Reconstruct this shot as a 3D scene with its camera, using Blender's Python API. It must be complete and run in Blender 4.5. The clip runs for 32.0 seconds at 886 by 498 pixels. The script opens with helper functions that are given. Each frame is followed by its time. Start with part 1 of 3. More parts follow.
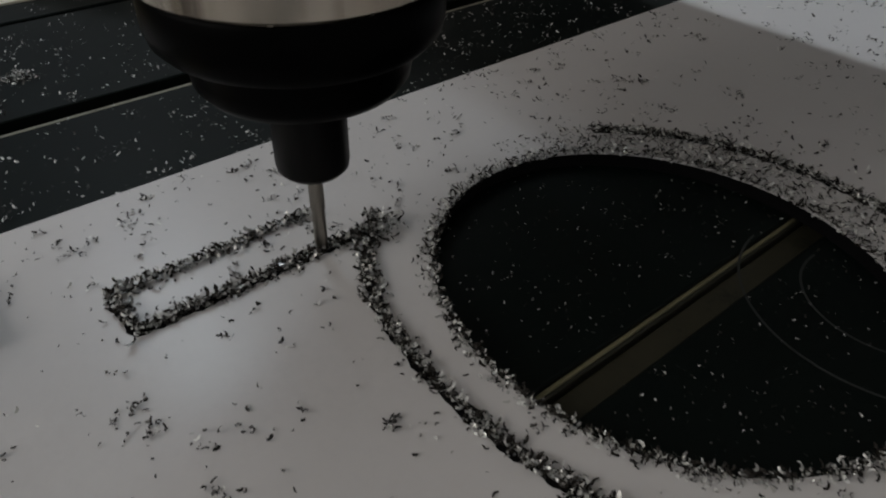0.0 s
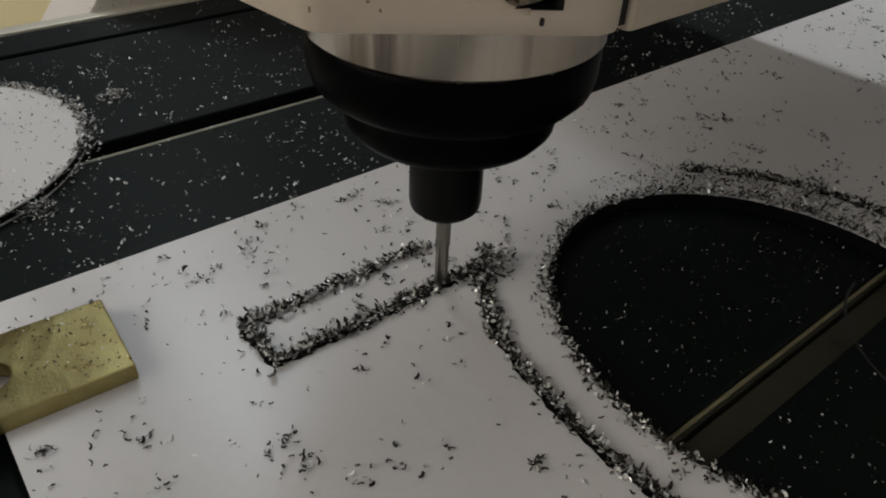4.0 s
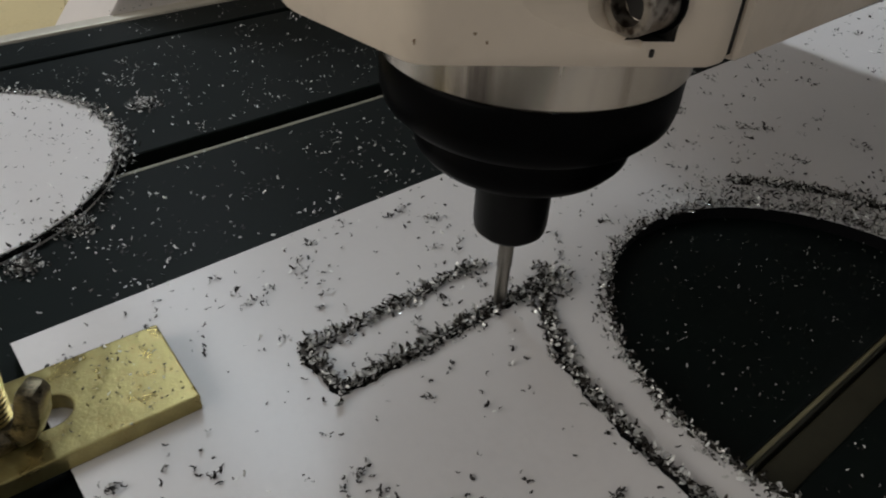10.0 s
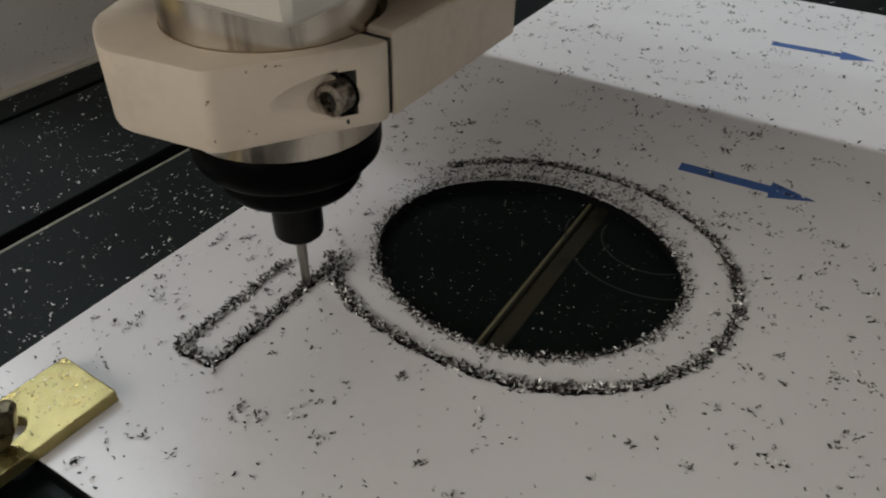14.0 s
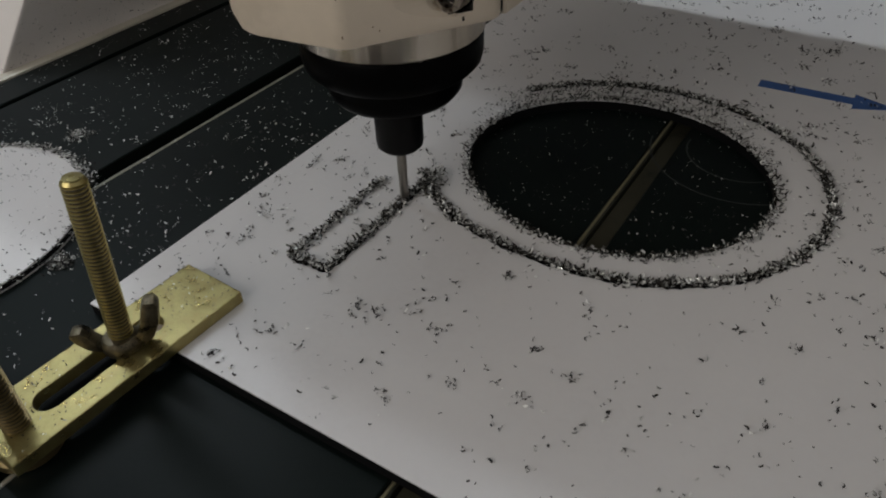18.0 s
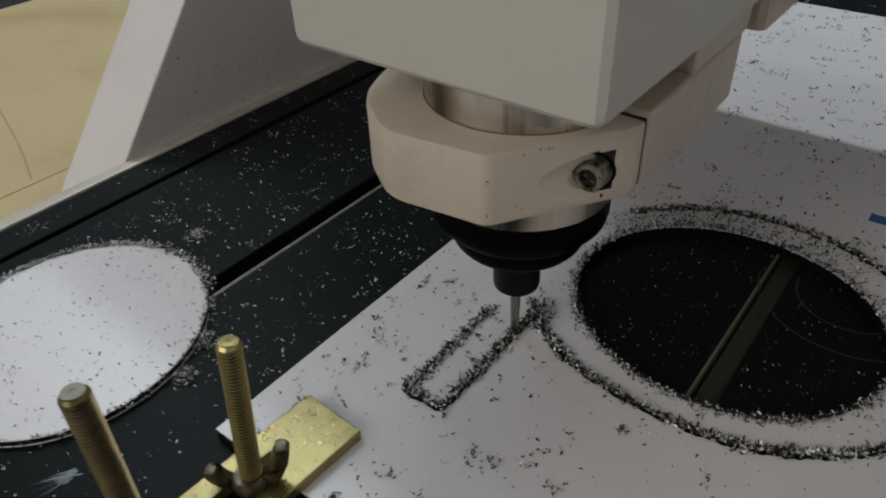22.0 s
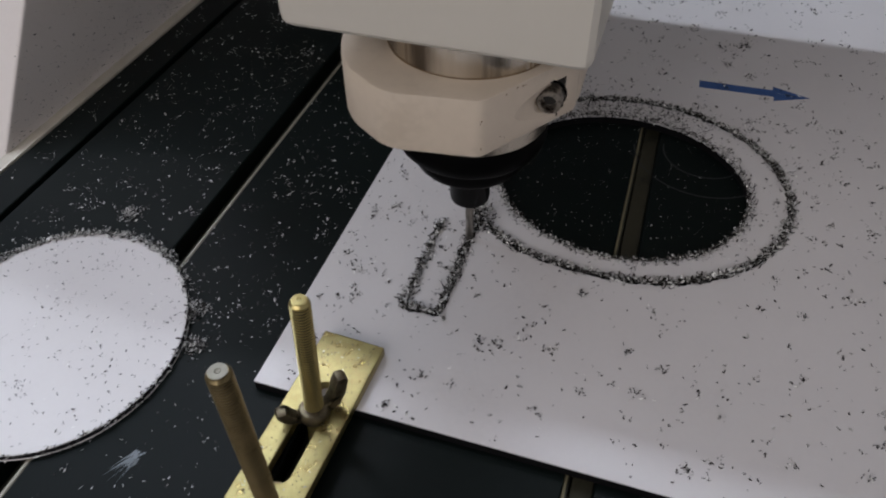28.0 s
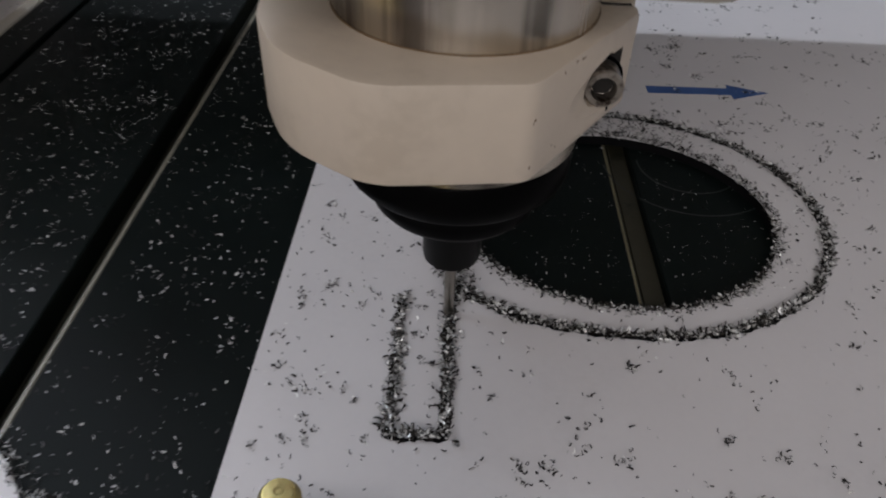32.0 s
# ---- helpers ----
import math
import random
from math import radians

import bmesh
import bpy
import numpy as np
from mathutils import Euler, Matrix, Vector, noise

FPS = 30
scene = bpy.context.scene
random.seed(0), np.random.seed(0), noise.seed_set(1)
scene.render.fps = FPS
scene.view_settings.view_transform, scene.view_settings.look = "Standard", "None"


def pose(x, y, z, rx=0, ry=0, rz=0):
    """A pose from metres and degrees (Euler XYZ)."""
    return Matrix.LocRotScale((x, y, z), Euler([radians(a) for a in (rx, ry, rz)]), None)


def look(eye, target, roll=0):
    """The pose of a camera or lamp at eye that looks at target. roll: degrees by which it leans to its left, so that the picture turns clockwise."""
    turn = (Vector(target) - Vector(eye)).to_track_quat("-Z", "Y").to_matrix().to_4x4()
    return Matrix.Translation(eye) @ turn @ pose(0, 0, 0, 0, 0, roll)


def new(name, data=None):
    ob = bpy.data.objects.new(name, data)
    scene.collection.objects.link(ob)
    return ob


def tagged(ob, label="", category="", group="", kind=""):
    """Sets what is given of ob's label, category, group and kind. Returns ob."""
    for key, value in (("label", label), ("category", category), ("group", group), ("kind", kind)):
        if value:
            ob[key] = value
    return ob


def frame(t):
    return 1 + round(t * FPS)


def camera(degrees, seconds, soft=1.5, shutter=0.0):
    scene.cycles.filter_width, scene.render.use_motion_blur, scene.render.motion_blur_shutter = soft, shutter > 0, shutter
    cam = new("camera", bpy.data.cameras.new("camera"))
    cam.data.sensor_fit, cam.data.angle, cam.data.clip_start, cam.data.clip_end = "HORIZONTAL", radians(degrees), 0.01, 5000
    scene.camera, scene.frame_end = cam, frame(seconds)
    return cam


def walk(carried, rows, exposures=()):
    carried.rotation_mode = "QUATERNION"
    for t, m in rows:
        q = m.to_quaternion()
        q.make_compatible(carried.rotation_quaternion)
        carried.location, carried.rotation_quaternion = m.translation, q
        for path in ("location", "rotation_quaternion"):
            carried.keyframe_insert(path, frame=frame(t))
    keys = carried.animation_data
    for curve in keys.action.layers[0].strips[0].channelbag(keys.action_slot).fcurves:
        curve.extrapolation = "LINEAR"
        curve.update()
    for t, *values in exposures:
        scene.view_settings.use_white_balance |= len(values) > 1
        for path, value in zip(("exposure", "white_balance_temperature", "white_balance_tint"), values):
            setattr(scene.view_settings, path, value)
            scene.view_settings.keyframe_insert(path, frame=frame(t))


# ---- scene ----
# ---- camera ----
cam = camera(62.58, 32.0, soft=2.0, shutter=0.4)
PATH = [
    (0, 0.0749, -0.1438, 0.1206, -0.0748, -0.0151, -0.0328, 1.35),
    (0.5, 0.0787, -0.1499, 0.1202, -0.0641, -0.0166, -0.0359, 3.28),
    (1, 0.0773, -0.1535, 0.1238, -0.0615, -0.0198, -0.0353, 4.61),
    (1.5, 0.0583, -0.1605, 0.1275, -0.0929, -0.0312, -0.0239, 2.53),
    (2, 0.0544, -0.1602, 0.1252, -0.0986, -0.0322, -0.0255, 2.13),
    (2.5, 0.0571, -0.1616, 0.1283, -0.0911, -0.0317, -0.0256, 3.19),
    (3, 0.0574, -0.1662, 0.1287, -0.0927, -0.0353, -0.0224, 3.10),
    (3.5, 0.0557, -0.1677, 0.1284, -0.0957, -0.0381, -0.0226, 2.99),
    (5.5, 0.0525, -0.1651, 0.1297, -0.1000, -0.0371, -0.0215, 3.06),
    (6, 0.0496, -0.1652, 0.1302, -0.1034, -0.0380, -0.0211, 2.97),
    (6.5, 0.0461, -0.1651, 0.1294, -0.1077, -0.0384, -0.0215, 2.87),
    (7, 0.0472, -0.1660, 0.1309, -0.1068, -0.0393, -0.0199, 2.75),
    (7.5, 0.0476, -0.1637, 0.1319, -0.1057, -0.0357, -0.0184, 2.90),
    (8, 0.0464, -0.1628, 0.1334, -0.1078, -0.0336, -0.0151, 2.84),
    (8.5, 0.0456, -0.1591, 0.1349, -0.1059, -0.0282, -0.0148, 3.19),
    (9, 0.0437, -0.1625, 0.1333, -0.1061, -0.0318, -0.0182, 3.40),
    (9.5, 0.0374, -0.1700, 0.1311, -0.1133, -0.0424, -0.0222, 3.40),
    (10, 0.0365, -0.1766, 0.1312, -0.1119, -0.0463, -0.0221, 3.48),
    (10.5, 0.0270, -0.1897, 0.1317, -0.1211, -0.0605, -0.0229, 2.57),
    (11, 0.0282, -0.2031, 0.1440, -0.1105, -0.0614, -0.0082, 2.09),
    (11.5, 0.0276, -0.2172, 0.1623, -0.0925, -0.0567, 0.0129, 4.57),
    (12, 0.0478, -0.2146, 0.1724, -0.0689, -0.0437, 0.0323, 3.86),
    (12.5, 0.0778, -0.2196, 0.1826, -0.0290, -0.0498, 0.0333, 3.41),
    (13, 0.0965, -0.2246, 0.1894, -0.0044, -0.0516, 0.0397, 2.49),
    (13.5, 0.1030, -0.2287, 0.1878, 0.0075, -0.0547, 0.0358, 1.84),
    (14, 0.0945, -0.2287, 0.1848, -0.0073, -0.0575, 0.0338, 1.07),
    (14.5, 0.0818, -0.2258, 0.1787, -0.0219, -0.0581, 0.0250, 1.50),
    (16.5, 0.0907, -0.2455, 0.1820, -0.0173, -0.0812, 0.0275, -0.78),
    (17, 0.0893, -0.2574, 0.1706, -0.0169, -0.0941, 0.0139, -1.78),
    (17.5, 0.0871, -0.2549, 0.1620, -0.0189, -0.0963, 0.0004, -2.45),
    (18, 0.0843, -0.2603, 0.1718, -0.0236, -0.1002, 0.0131, -2.34),
    (18.5, 0.0773, -0.2555, 0.1704, -0.0325, -0.0994, 0.0089, -2.11),
    (19, 0.0565, -0.2366, 0.1631, -0.0837, -0.0955, 0.0117, -5.59),
    (19.5, 0.0496, -0.2314, 0.1566, -0.0979, -0.0974, 0.0057, -6.21),
    (20, 0.0492, -0.2263, 0.1546, -0.0989, -0.0903, 0.0060, -5.26),
    (20.5, 0.0465, -0.2271, 0.1595, -0.0986, -0.0891, 0.0098, -4.99),
    (21, 0.0474, -0.2300, 0.1628, -0.0951, -0.0891, 0.0133, -4.62),
    (21.5, 0.0501, -0.2359, 0.1733, -0.0892, -0.0906, 0.0250, -4.48),
    (22, 0.0530, -0.2569, 0.2088, -0.0725, -0.1011, 0.0589, -2.10),
    (22.5, 0.0480, -0.2731, 0.2173, -0.0808, -0.1338, 0.0544, -6.53),
    (23, 0.0490, -0.2784, 0.2197, -0.0839, -0.1452, 0.0551, -6.28),
    (23.5, 0.0526, -0.2818, 0.2188, -0.0789, -0.1502, 0.0518, -6.08),
    (24, 0.0512, -0.2807, 0.2152, -0.0798, -0.1522, 0.0453, -6.45),
    (24.5, 0.0496, -0.2777, 0.2153, -0.0788, -0.1478, 0.0446, -5.42),
    (26.5, 0.0330, -0.2878, 0.2232, -0.0619, -0.1427, 0.0431, -3.90),
    (27, 0.0267, -0.3115, 0.2441, -0.0496, -0.1524, 0.0669, -0.42),
    (27.5, 0.0052, -0.3210, 0.2439, -0.0575, -0.1537, 0.0690, -0.03),
    (28, 0.0048, -0.3124, 0.2466, -0.0508, -0.1450, 0.0693, -0.83),
    (28.5, -0.0005, -0.3046, 0.2446, -0.0475, -0.1292, 0.0729, -0.36),
    (29, -0.0121, -0.3001, 0.2366, -0.0675, -0.1304, 0.0616, -6.17),
    (29.5, -0.0168, -0.2808, 0.2292, -0.0659, -0.1140, 0.0495, -2.62),
    (30, -0.0245, -0.2703, 0.2170, -0.0599, -0.1025, 0.0352, -1.21),
    (30.5, -0.0346, -0.2623, 0.2174, -0.0606, -0.0905, 0.0377, -0.93),
    (31, -0.0432, -0.2525, 0.2155, -0.0625, -0.0779, 0.0376, 0.22),
    (31.5, -0.0544, -0.2548, 0.2021, -0.0747, -0.0717, 0.0331, 0.56),
    (32, -0.0635, -0.2439, 0.1750, -0.0659, -0.0521, 0.0147, 2.52),
]
EXPOSURES = [(0, -1.76, 6600, 9), (1, -1.62, 6750, 9), (3, -1.56, 6950, 9), (8, -1.40, 6800, 9), (11, -1.46, 6600, 9), (12, -1.62, 6425, 9), (13, -1.46, 6300, 9),
             (14, -1.27, 6850, 9), (16.5, -1.55, 6850, 9), (18, -1.62, 6650, 9), (19, -1.66, 6550, 9), (20, -1.70, 6850, 9), (22, -1.55, 6500, 9), (23, -1.29, 6475, 12),
             (24.5, -1.24, 6433, 11), (27, -1.30, 6350, 16), (28, -1.38, 6350, 16), (29, -1.55, 6350, 16), (30, -1.42, 6350, 16), (32, -1.34, 6350, 16)]
walk(cam, [(r[0], look(r[1:4], r[4:7], r[7])) for r in PATH], EXPOSURES)

# ---- light ----
MM = 0.001
TX, TY = -63.0, -68.0        # where the cutter stands on the sheet, in mm
ZT = -5.0                    # top of the machine table

world = bpy.data.worlds.new("world")
scene.world = world
world.use_nodes = True
wn = world.node_tree.nodes
wn["Background"].inputs["Strength"].default_value = 0.08
sky = wn.new("ShaderNodeTexSky")
sky.sky_type = "NISHITA"
sky.sun_disc = False
sky.sun_elevation = radians(35)
sky.sun_rotation = radians(200)
world.node_tree.links.new(sky.outputs["Color"], wn["Background"].inputs["Color"])


def area_lamp(name, eye, target, sx, sy, power, color):
    data = bpy.data.lights.new(name, "AREA")
    data.shape, data.size, data.size_y = "RECTANGLE", sx, sy
    data.energy, data.color = power, color
    ob = new(name, data)
    ob.matrix_world = look(eye, target)
    return ob


# daylight of the window in the wall behind the camera, and the tube lights below the ceiling
area_lamp("window_light", (-0.55, -1.88, 1.08), (-0.1, 0.0, 0.0), 2.1, 1.0, 53.0, (1.0, 0.965, 0.92))
area_lamp("tube_light", (-0.45, 0.95, 1.52), (-0.45, 0.0, 0.0), 1.6, 0.04, 33.0, (0.84, 0.92, 1.0))

area_lamp("tube_light_west", (-1.35, 0.32, 1.5), (-1.35, -0.2, 0.0), 1.4, 0.05, 20.0, (0.78, 0.89, 1.0))
# upward half of the tube, added so the ceiling gives fill and sheen
area_lamp("tube_upward_fill", (-0.45, 0.95, 1.54), (-0.45, 0.95, 3.0), 1.6, 0.04, 18.0, (0.84, 0.92, 1.0))


# ---- materials ----
def material(name, color, rough=0.5, metal=0.0, vary=0.12, scale=60.0, fine=900.0, bump=0.05, stain=None, coat=0.0, rough_vary=0.1, per_island=0.0, spec=0.5, dark_share=0.52, stain_at=0.42, stretch=1.0):
    """Colour with two scales of variation, roughness variation and a fine relief; scale in cells per metre."""
    m = bpy.data.materials.new(name)
    m.use_nodes = True
    nt = m.node_tree
    b = nt.nodes["Principled BSDF"]
    tc = nt.nodes.new("ShaderNodeTexCoord")
    n1 = nt.nodes.new("ShaderNodeTexNoise")
    n1.inputs["Scale"].default_value, n1.inputs["Detail"].default_value = scale, 5
    n2 = nt.nodes.new("ShaderNodeTexNoise")
    n2.inputs["Scale"].default_value, n2.inputs["Detail"].default_value = fine, 3
    mp = nt.nodes.new("ShaderNodeMapping")
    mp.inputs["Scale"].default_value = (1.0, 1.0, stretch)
    nt.links.new(tc.outputs["Object"], mp.inputs["Vector"])
    for n in (n1, n2):
        nt.links.new(mp.outputs["Vector"], n.inputs["Vector"])
    mixf = nt.nodes.new("ShaderNodeMath")
    mixf.operation = "MULTIPLY_ADD"
    nt.links.new(n2.outputs["Fac"], mixf.inputs[0])
    mixf.inputs[1].default_value = 0.35
    nt.links.new(n1.outputs["Fac"], mixf.inputs[2])
    ramp = nt.nodes.new("ShaderNodeValToRGB")
    lo = [max(0.0, c * (1 - vary)) for c in color]
    hi = [min(1.0, c * (1 + vary)) for c in color]
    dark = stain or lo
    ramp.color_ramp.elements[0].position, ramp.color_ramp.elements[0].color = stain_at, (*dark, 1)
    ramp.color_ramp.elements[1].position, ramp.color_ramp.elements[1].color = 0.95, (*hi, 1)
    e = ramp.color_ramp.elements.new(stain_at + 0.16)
    e.color = (*color, 1)
    nt.links.new(mixf.outputs[0], ramp.inputs["Fac"])
    out = ramp.outputs["Color"]
    # random pieces turn near-white: white film, and glints painted as colour
    if per_island:
        geo = nt.nodes.new("ShaderNodeNewGeometry")
        mx = nt.nodes.new("ShaderNodeMix")
        mx.data_type = "RGBA"
        r2 = nt.nodes.new("ShaderNodeValToRGB")
        r2.color_ramp.elements[0].position, r2.color_ramp.elements[0].color = dark_share, (0, 0, 0, 1)
        r2.color_ramp.elements[1].position, r2.color_ramp.elements[1].color = dark_share + 0.7 * (1 - dark_share), (1, 1, 1, 1)
        r2.color_ramp.elements.new(dark_share + 0.2 * (1 - dark_share)).color = (0.45, 0.45, 0.45, 1)
        nt.links.new(geo.outputs["Random Per Island"], r2.inputs["Fac"])
        nt.links.new(r2.outputs["Color"], mx.inputs["Factor"])
        nt.links.new(out, mx.inputs["A"])
        mx.inputs["B"].default_value = (per_island, per_island, per_island * 0.97, 1)
        out = mx.outputs["Result"]
    nt.links.new(out, b.inputs["Base Color"])
    rr = nt.nodes.new("ShaderNodeMapRange")
    rr.inputs["To Min"].default_value, rr.inputs["To Max"].default_value = max(0.02, rough - rough_vary), min(1.0, rough + rough_vary)
    nt.links.new(n1.outputs["Fac"], rr.inputs["Value"])
    nt.links.new(rr.outputs["Result"], b.inputs["Roughness"])
    b.inputs["Metallic"].default_value = metal
    b.inputs["Coat Weight"].default_value = coat
    b.inputs["Specular IOR Level"].default_value = spec
    if bump:
        bp = nt.nodes.new("ShaderNodeBump")
        bp.inputs["Strength"].default_value, bp.inputs["Distance"].default_value = bump, 0.0004
        nt.links.new(mixf.outputs[0], bp.inputs["Height"])
        nt.links.new(bp.outputs["Normal"], b.inputs["Normal"])
    return m


FILM = material("sheet_film", (0.72, 0.70, 0.70), 0.3, vary=0.04, scale=14, fine=500, bump=0.04, spec=0.6, rough_vary=0.06)
CORE = material("sheet_core", (0.004, 0.004, 0.0045), 0.7, vary=0.4, fine=2000, bump=0.3, spec=0.1)
BLUE = material("blue_ink", (0.045, 0.11, 0.30), 0.45, vary=0.2, scale=200, fine=1500, bump=0.02)
TABLE = material("black_anodised", (0.0022, 0.0046, 0.0041), 0.46, vary=0.3, scale=18, fine=700, bump=0.05, rough_vary=0.07, spec=0.14)
GROOVE_DARK = material("slot_shadow_metal", (0.008, 0.008, 0.008), 0.55, vary=0.4, scale=90, bump=0.1)
BARE = material("bare_aluminium", (0.27, 0.255, 0.205), 0.42, metal=0.35, vary=0.25, scale=120, fine=1500, bump=0.1)
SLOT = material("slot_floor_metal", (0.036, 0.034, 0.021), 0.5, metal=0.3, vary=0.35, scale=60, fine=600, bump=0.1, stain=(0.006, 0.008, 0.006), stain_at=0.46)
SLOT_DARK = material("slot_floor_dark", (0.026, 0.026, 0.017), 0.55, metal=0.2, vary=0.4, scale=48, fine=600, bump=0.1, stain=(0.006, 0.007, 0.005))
DULL = material("dull_aluminium", (0.21, 0.19, 0.115), 0.5, metal=0.3, vary=0.3, scale=70, fine=900, bump=0.1, stain=(0.09, 0.085, 0.05))
BRASS = material("yellow_zinc_plate", (0.36, 0.305, 0.13), 0.32, metal=0.85, vary=0.25, scale=170, fine=1600, bump=0.5, rough_vary=0.18, stain=(0.34, 0.265, 0.105), stain_at=0.5)
BRASS_DARK = material("oily_yellow_zinc", (0.22, 0.17, 0.085), 0.38, metal=0.9, vary=0.3, scale=160, fine=1500, bump=0.2, stain=(0.12, 0.09, 0.04))
ROD = material("threaded_zinc", (0.46, 0.385, 0.165), 0.34, metal=0.95, vary=0.22, scale=60, fine=900, bump=0.08)
IRON = material("greasy_cast_iron", (0.15, 0.125, 0.08), 0.3, metal=0.8, vary=0.5, scale=260, fine=1500, bump=1.0, stain=(0.03, 0.026, 0.018), stain_at=0.5)
PAINT = material("ivory_paint", (0.57, 0.485, 0.385), 0.48, vary=0.06, scale=38, fine=300, bump=0.5, stain=(0.52, 0.44, 0.345), stain_at=0.48)
COVER = material("ivory_cover", (0.55, 0.52, 0.455), 0.5, vary=0.03, scale=12, fine=500, bump=0.05)
# the steel's colour is drawn out into dark and light upright streaks
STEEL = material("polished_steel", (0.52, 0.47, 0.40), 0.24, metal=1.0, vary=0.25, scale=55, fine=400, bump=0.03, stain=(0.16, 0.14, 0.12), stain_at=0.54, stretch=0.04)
TOOL = material("carbide", (0.30, 0.28, 0.25), 0.35, metal=1.0, vary=0.2, scale=200, bump=0.1)
BLACK = material("black_oxide", (0.0012, 0.0012, 0.0013), 0.4, vary=0.4, scale=60, fine=900, bump=0.06, spec=0.03)
NUTBLACK = material("black_nut", (0.003, 0.003, 0.003), 0.4, metal=0.02, vary=0.4, scale=120, fine=900, bump=0.08, spec=0.12)
DARKGAP = material("dark_gap", (0.012, 0.010, 0.008), 0.8, vary=0.3, bump=0.1)
SCREW = material("screw_steel", (0.30, 0.265, 0.225), 0.36, metal=0.9, vary=0.35, scale=260, bump=0.5, stain=(0.05, 0.035, 0.025), stain_at=0.52)
UPRIGHT = material("grey_side_paint", (0.74, 0.69, 0.66), 0.55, vary=0.05, scale=20, fine=600, bump=0.06)
TAN = material("tan_cover", (0.55, 0.44, 0.235), 0.46, vary=0.08, scale=9, fine=300, bump=0.05, stain=(0.48, 0.375, 0.19), stain_at=0.5)
SCRATCH = material("brown_scratch", (0.36, 0.275, 0.14), 0.6, vary=0.3, scale=60, fine=600, bump=0.1)
RIM = material("rim_aluminium", (0.55, 0.51, 0.43), 0.5, metal=0.4, vary=0.15, scale=60, bump=0.15)
BASE = material("base_paint", (0.50, 0.475, 0.455), 0.5, vary=0.05, scale=15, fine=500, bump=0.05)
# pale pieces are white film and painted glints; CHIP_BRIGHT has more of them
CHIP = material("swarf", (0.020, 0.018, 0.018), 0.35, metal=0.2, vary=0.6, scale=300, fine=3000, bump=0.0, per_island=0.97, rough_vary=0.12, dark_share=0.82)
CHIP_BRIGHT = material("bright_swarf", (0.03, 0.028, 0.028), 0.3, metal=0.15, vary=0.5, scale=300, fine=3000, bump=0.0, per_island=0.92, rough_vary=0.12, dark_share=0.42)
WALL = material("wall_paint", (0.10, 0.10, 0.105), 0.8, vary=0.04, scale=3, fine=80, bump=0.1)
# groove and heap shavings, with their own share of glints painted pale
GROOVE_CHIP = material("painted_glint_swarf", (0.022, 0.019, 0.016), 0.26, metal=0.3, vary=0.6, scale=300, fine=3000, bump=0.0, per_island=0.85, rough_vary=0.12, dark_share=0.56)
BANK_CHIP = material("heaped_swarf", (0.03, 0.028, 0.027), 0.26, metal=0.3, vary=0.6, scale=300, fine=3000, bump=0.0, per_island=0.9, rough_vary=0.12, dark_share=0.5)
# dark brown that paints shade into the thread roots
ROOT_SHADE = material("thread_root_shade", (0.045, 0.034, 0.016), 0.45, vary=0.5, scale=300, fine=2000, bump=0.3)
CHIPPED = material("chipped_paint", (0.20, 0.14, 0.09), 0.8, vary=0.3, scale=300, fine=2000, bump=0.2)
RUST = material("rust", (0.17, 0.11, 0.055), 0.7, vary=0.4, scale=200, fine=2000, bump=0.3)
CEILING = material("ceiling_paint", (0.75, 0.75, 0.76), 0.8, vary=0.04, scale=3, fine=80, bump=0.1)
FLOOR = material("floor_tile", (0.38, 0.35, 0.32), 0.5, vary=0.12, scale=5, fine=120, bump=0.1)
SCUFF = material("scuff_mark", (0.19, 0.22, 0.24), 0.6, vary=0.5, scale=300, fine=2500, bump=0.1, stain=(0.02, 0.025, 0.03))
ARC = material("cutter_scuff", (0.02, 0.023, 0.023), 0.5, vary=0.4, scale=300, fine=2000, bump=0.1)


# ---- mesh helpers (all in millimetres) ----
def part(name, bm, mat, parent=None, label="", at=None, smooth=False):
    me = bpy.data.meshes.new(name)
    bmesh.ops.scale(bm, vec=(MM, MM, MM), verts=bm.verts)
    bm.to_mesh(me)
    bm.free()
    if smooth:
        me.polygons.foreach_set("use_smooth", [True] * len(me.polygons))
        me.set_sharp_from_angle(angle=radians(35))
    me.materials.append(mat)
    ob = new(name, me)
    if parent is not None:
        ob.parent = parent
    if at is not None:
        ob.location = [c * MM for c in at]
    if label:
        ob["label"] = label
    return ob


def thing(name, at, label, category, group="", kind=""):
    ob = new(name)
    ob.empty_display_size = 0.01
    ob.location = [c * MM for c in at]
    return tagged(ob, label, category, group, kind)


def bevel(bm, width, angle=30, segments=2):
    edges = [e for e in bm.edges if len(e.link_faces) == 2 and e.calc_face_angle() > radians(angle)]
    bmesh.ops.bevel(bm, geom=edges, offset=width, segments=segments, affect="EDGES", profile=0.6)
    return bm


def box(x0, x1, y0, y1, z0, z1, b=0.0, segments=2):
    bm = bmesh.new()
    bmesh.ops.create_cube(bm, size=1.0)
    bmesh.ops.scale(bm, vec=(x1 - x0, y1 - y0, z1 - z0), verts=bm.verts)
    bmesh.ops.translate(bm, vec=((x0 + x1) / 2, (y0 + y1) / 2, (z0 + z1) / 2), verts=bm.verts)
    return bevel(bm, b, segments=segments) if b else bm


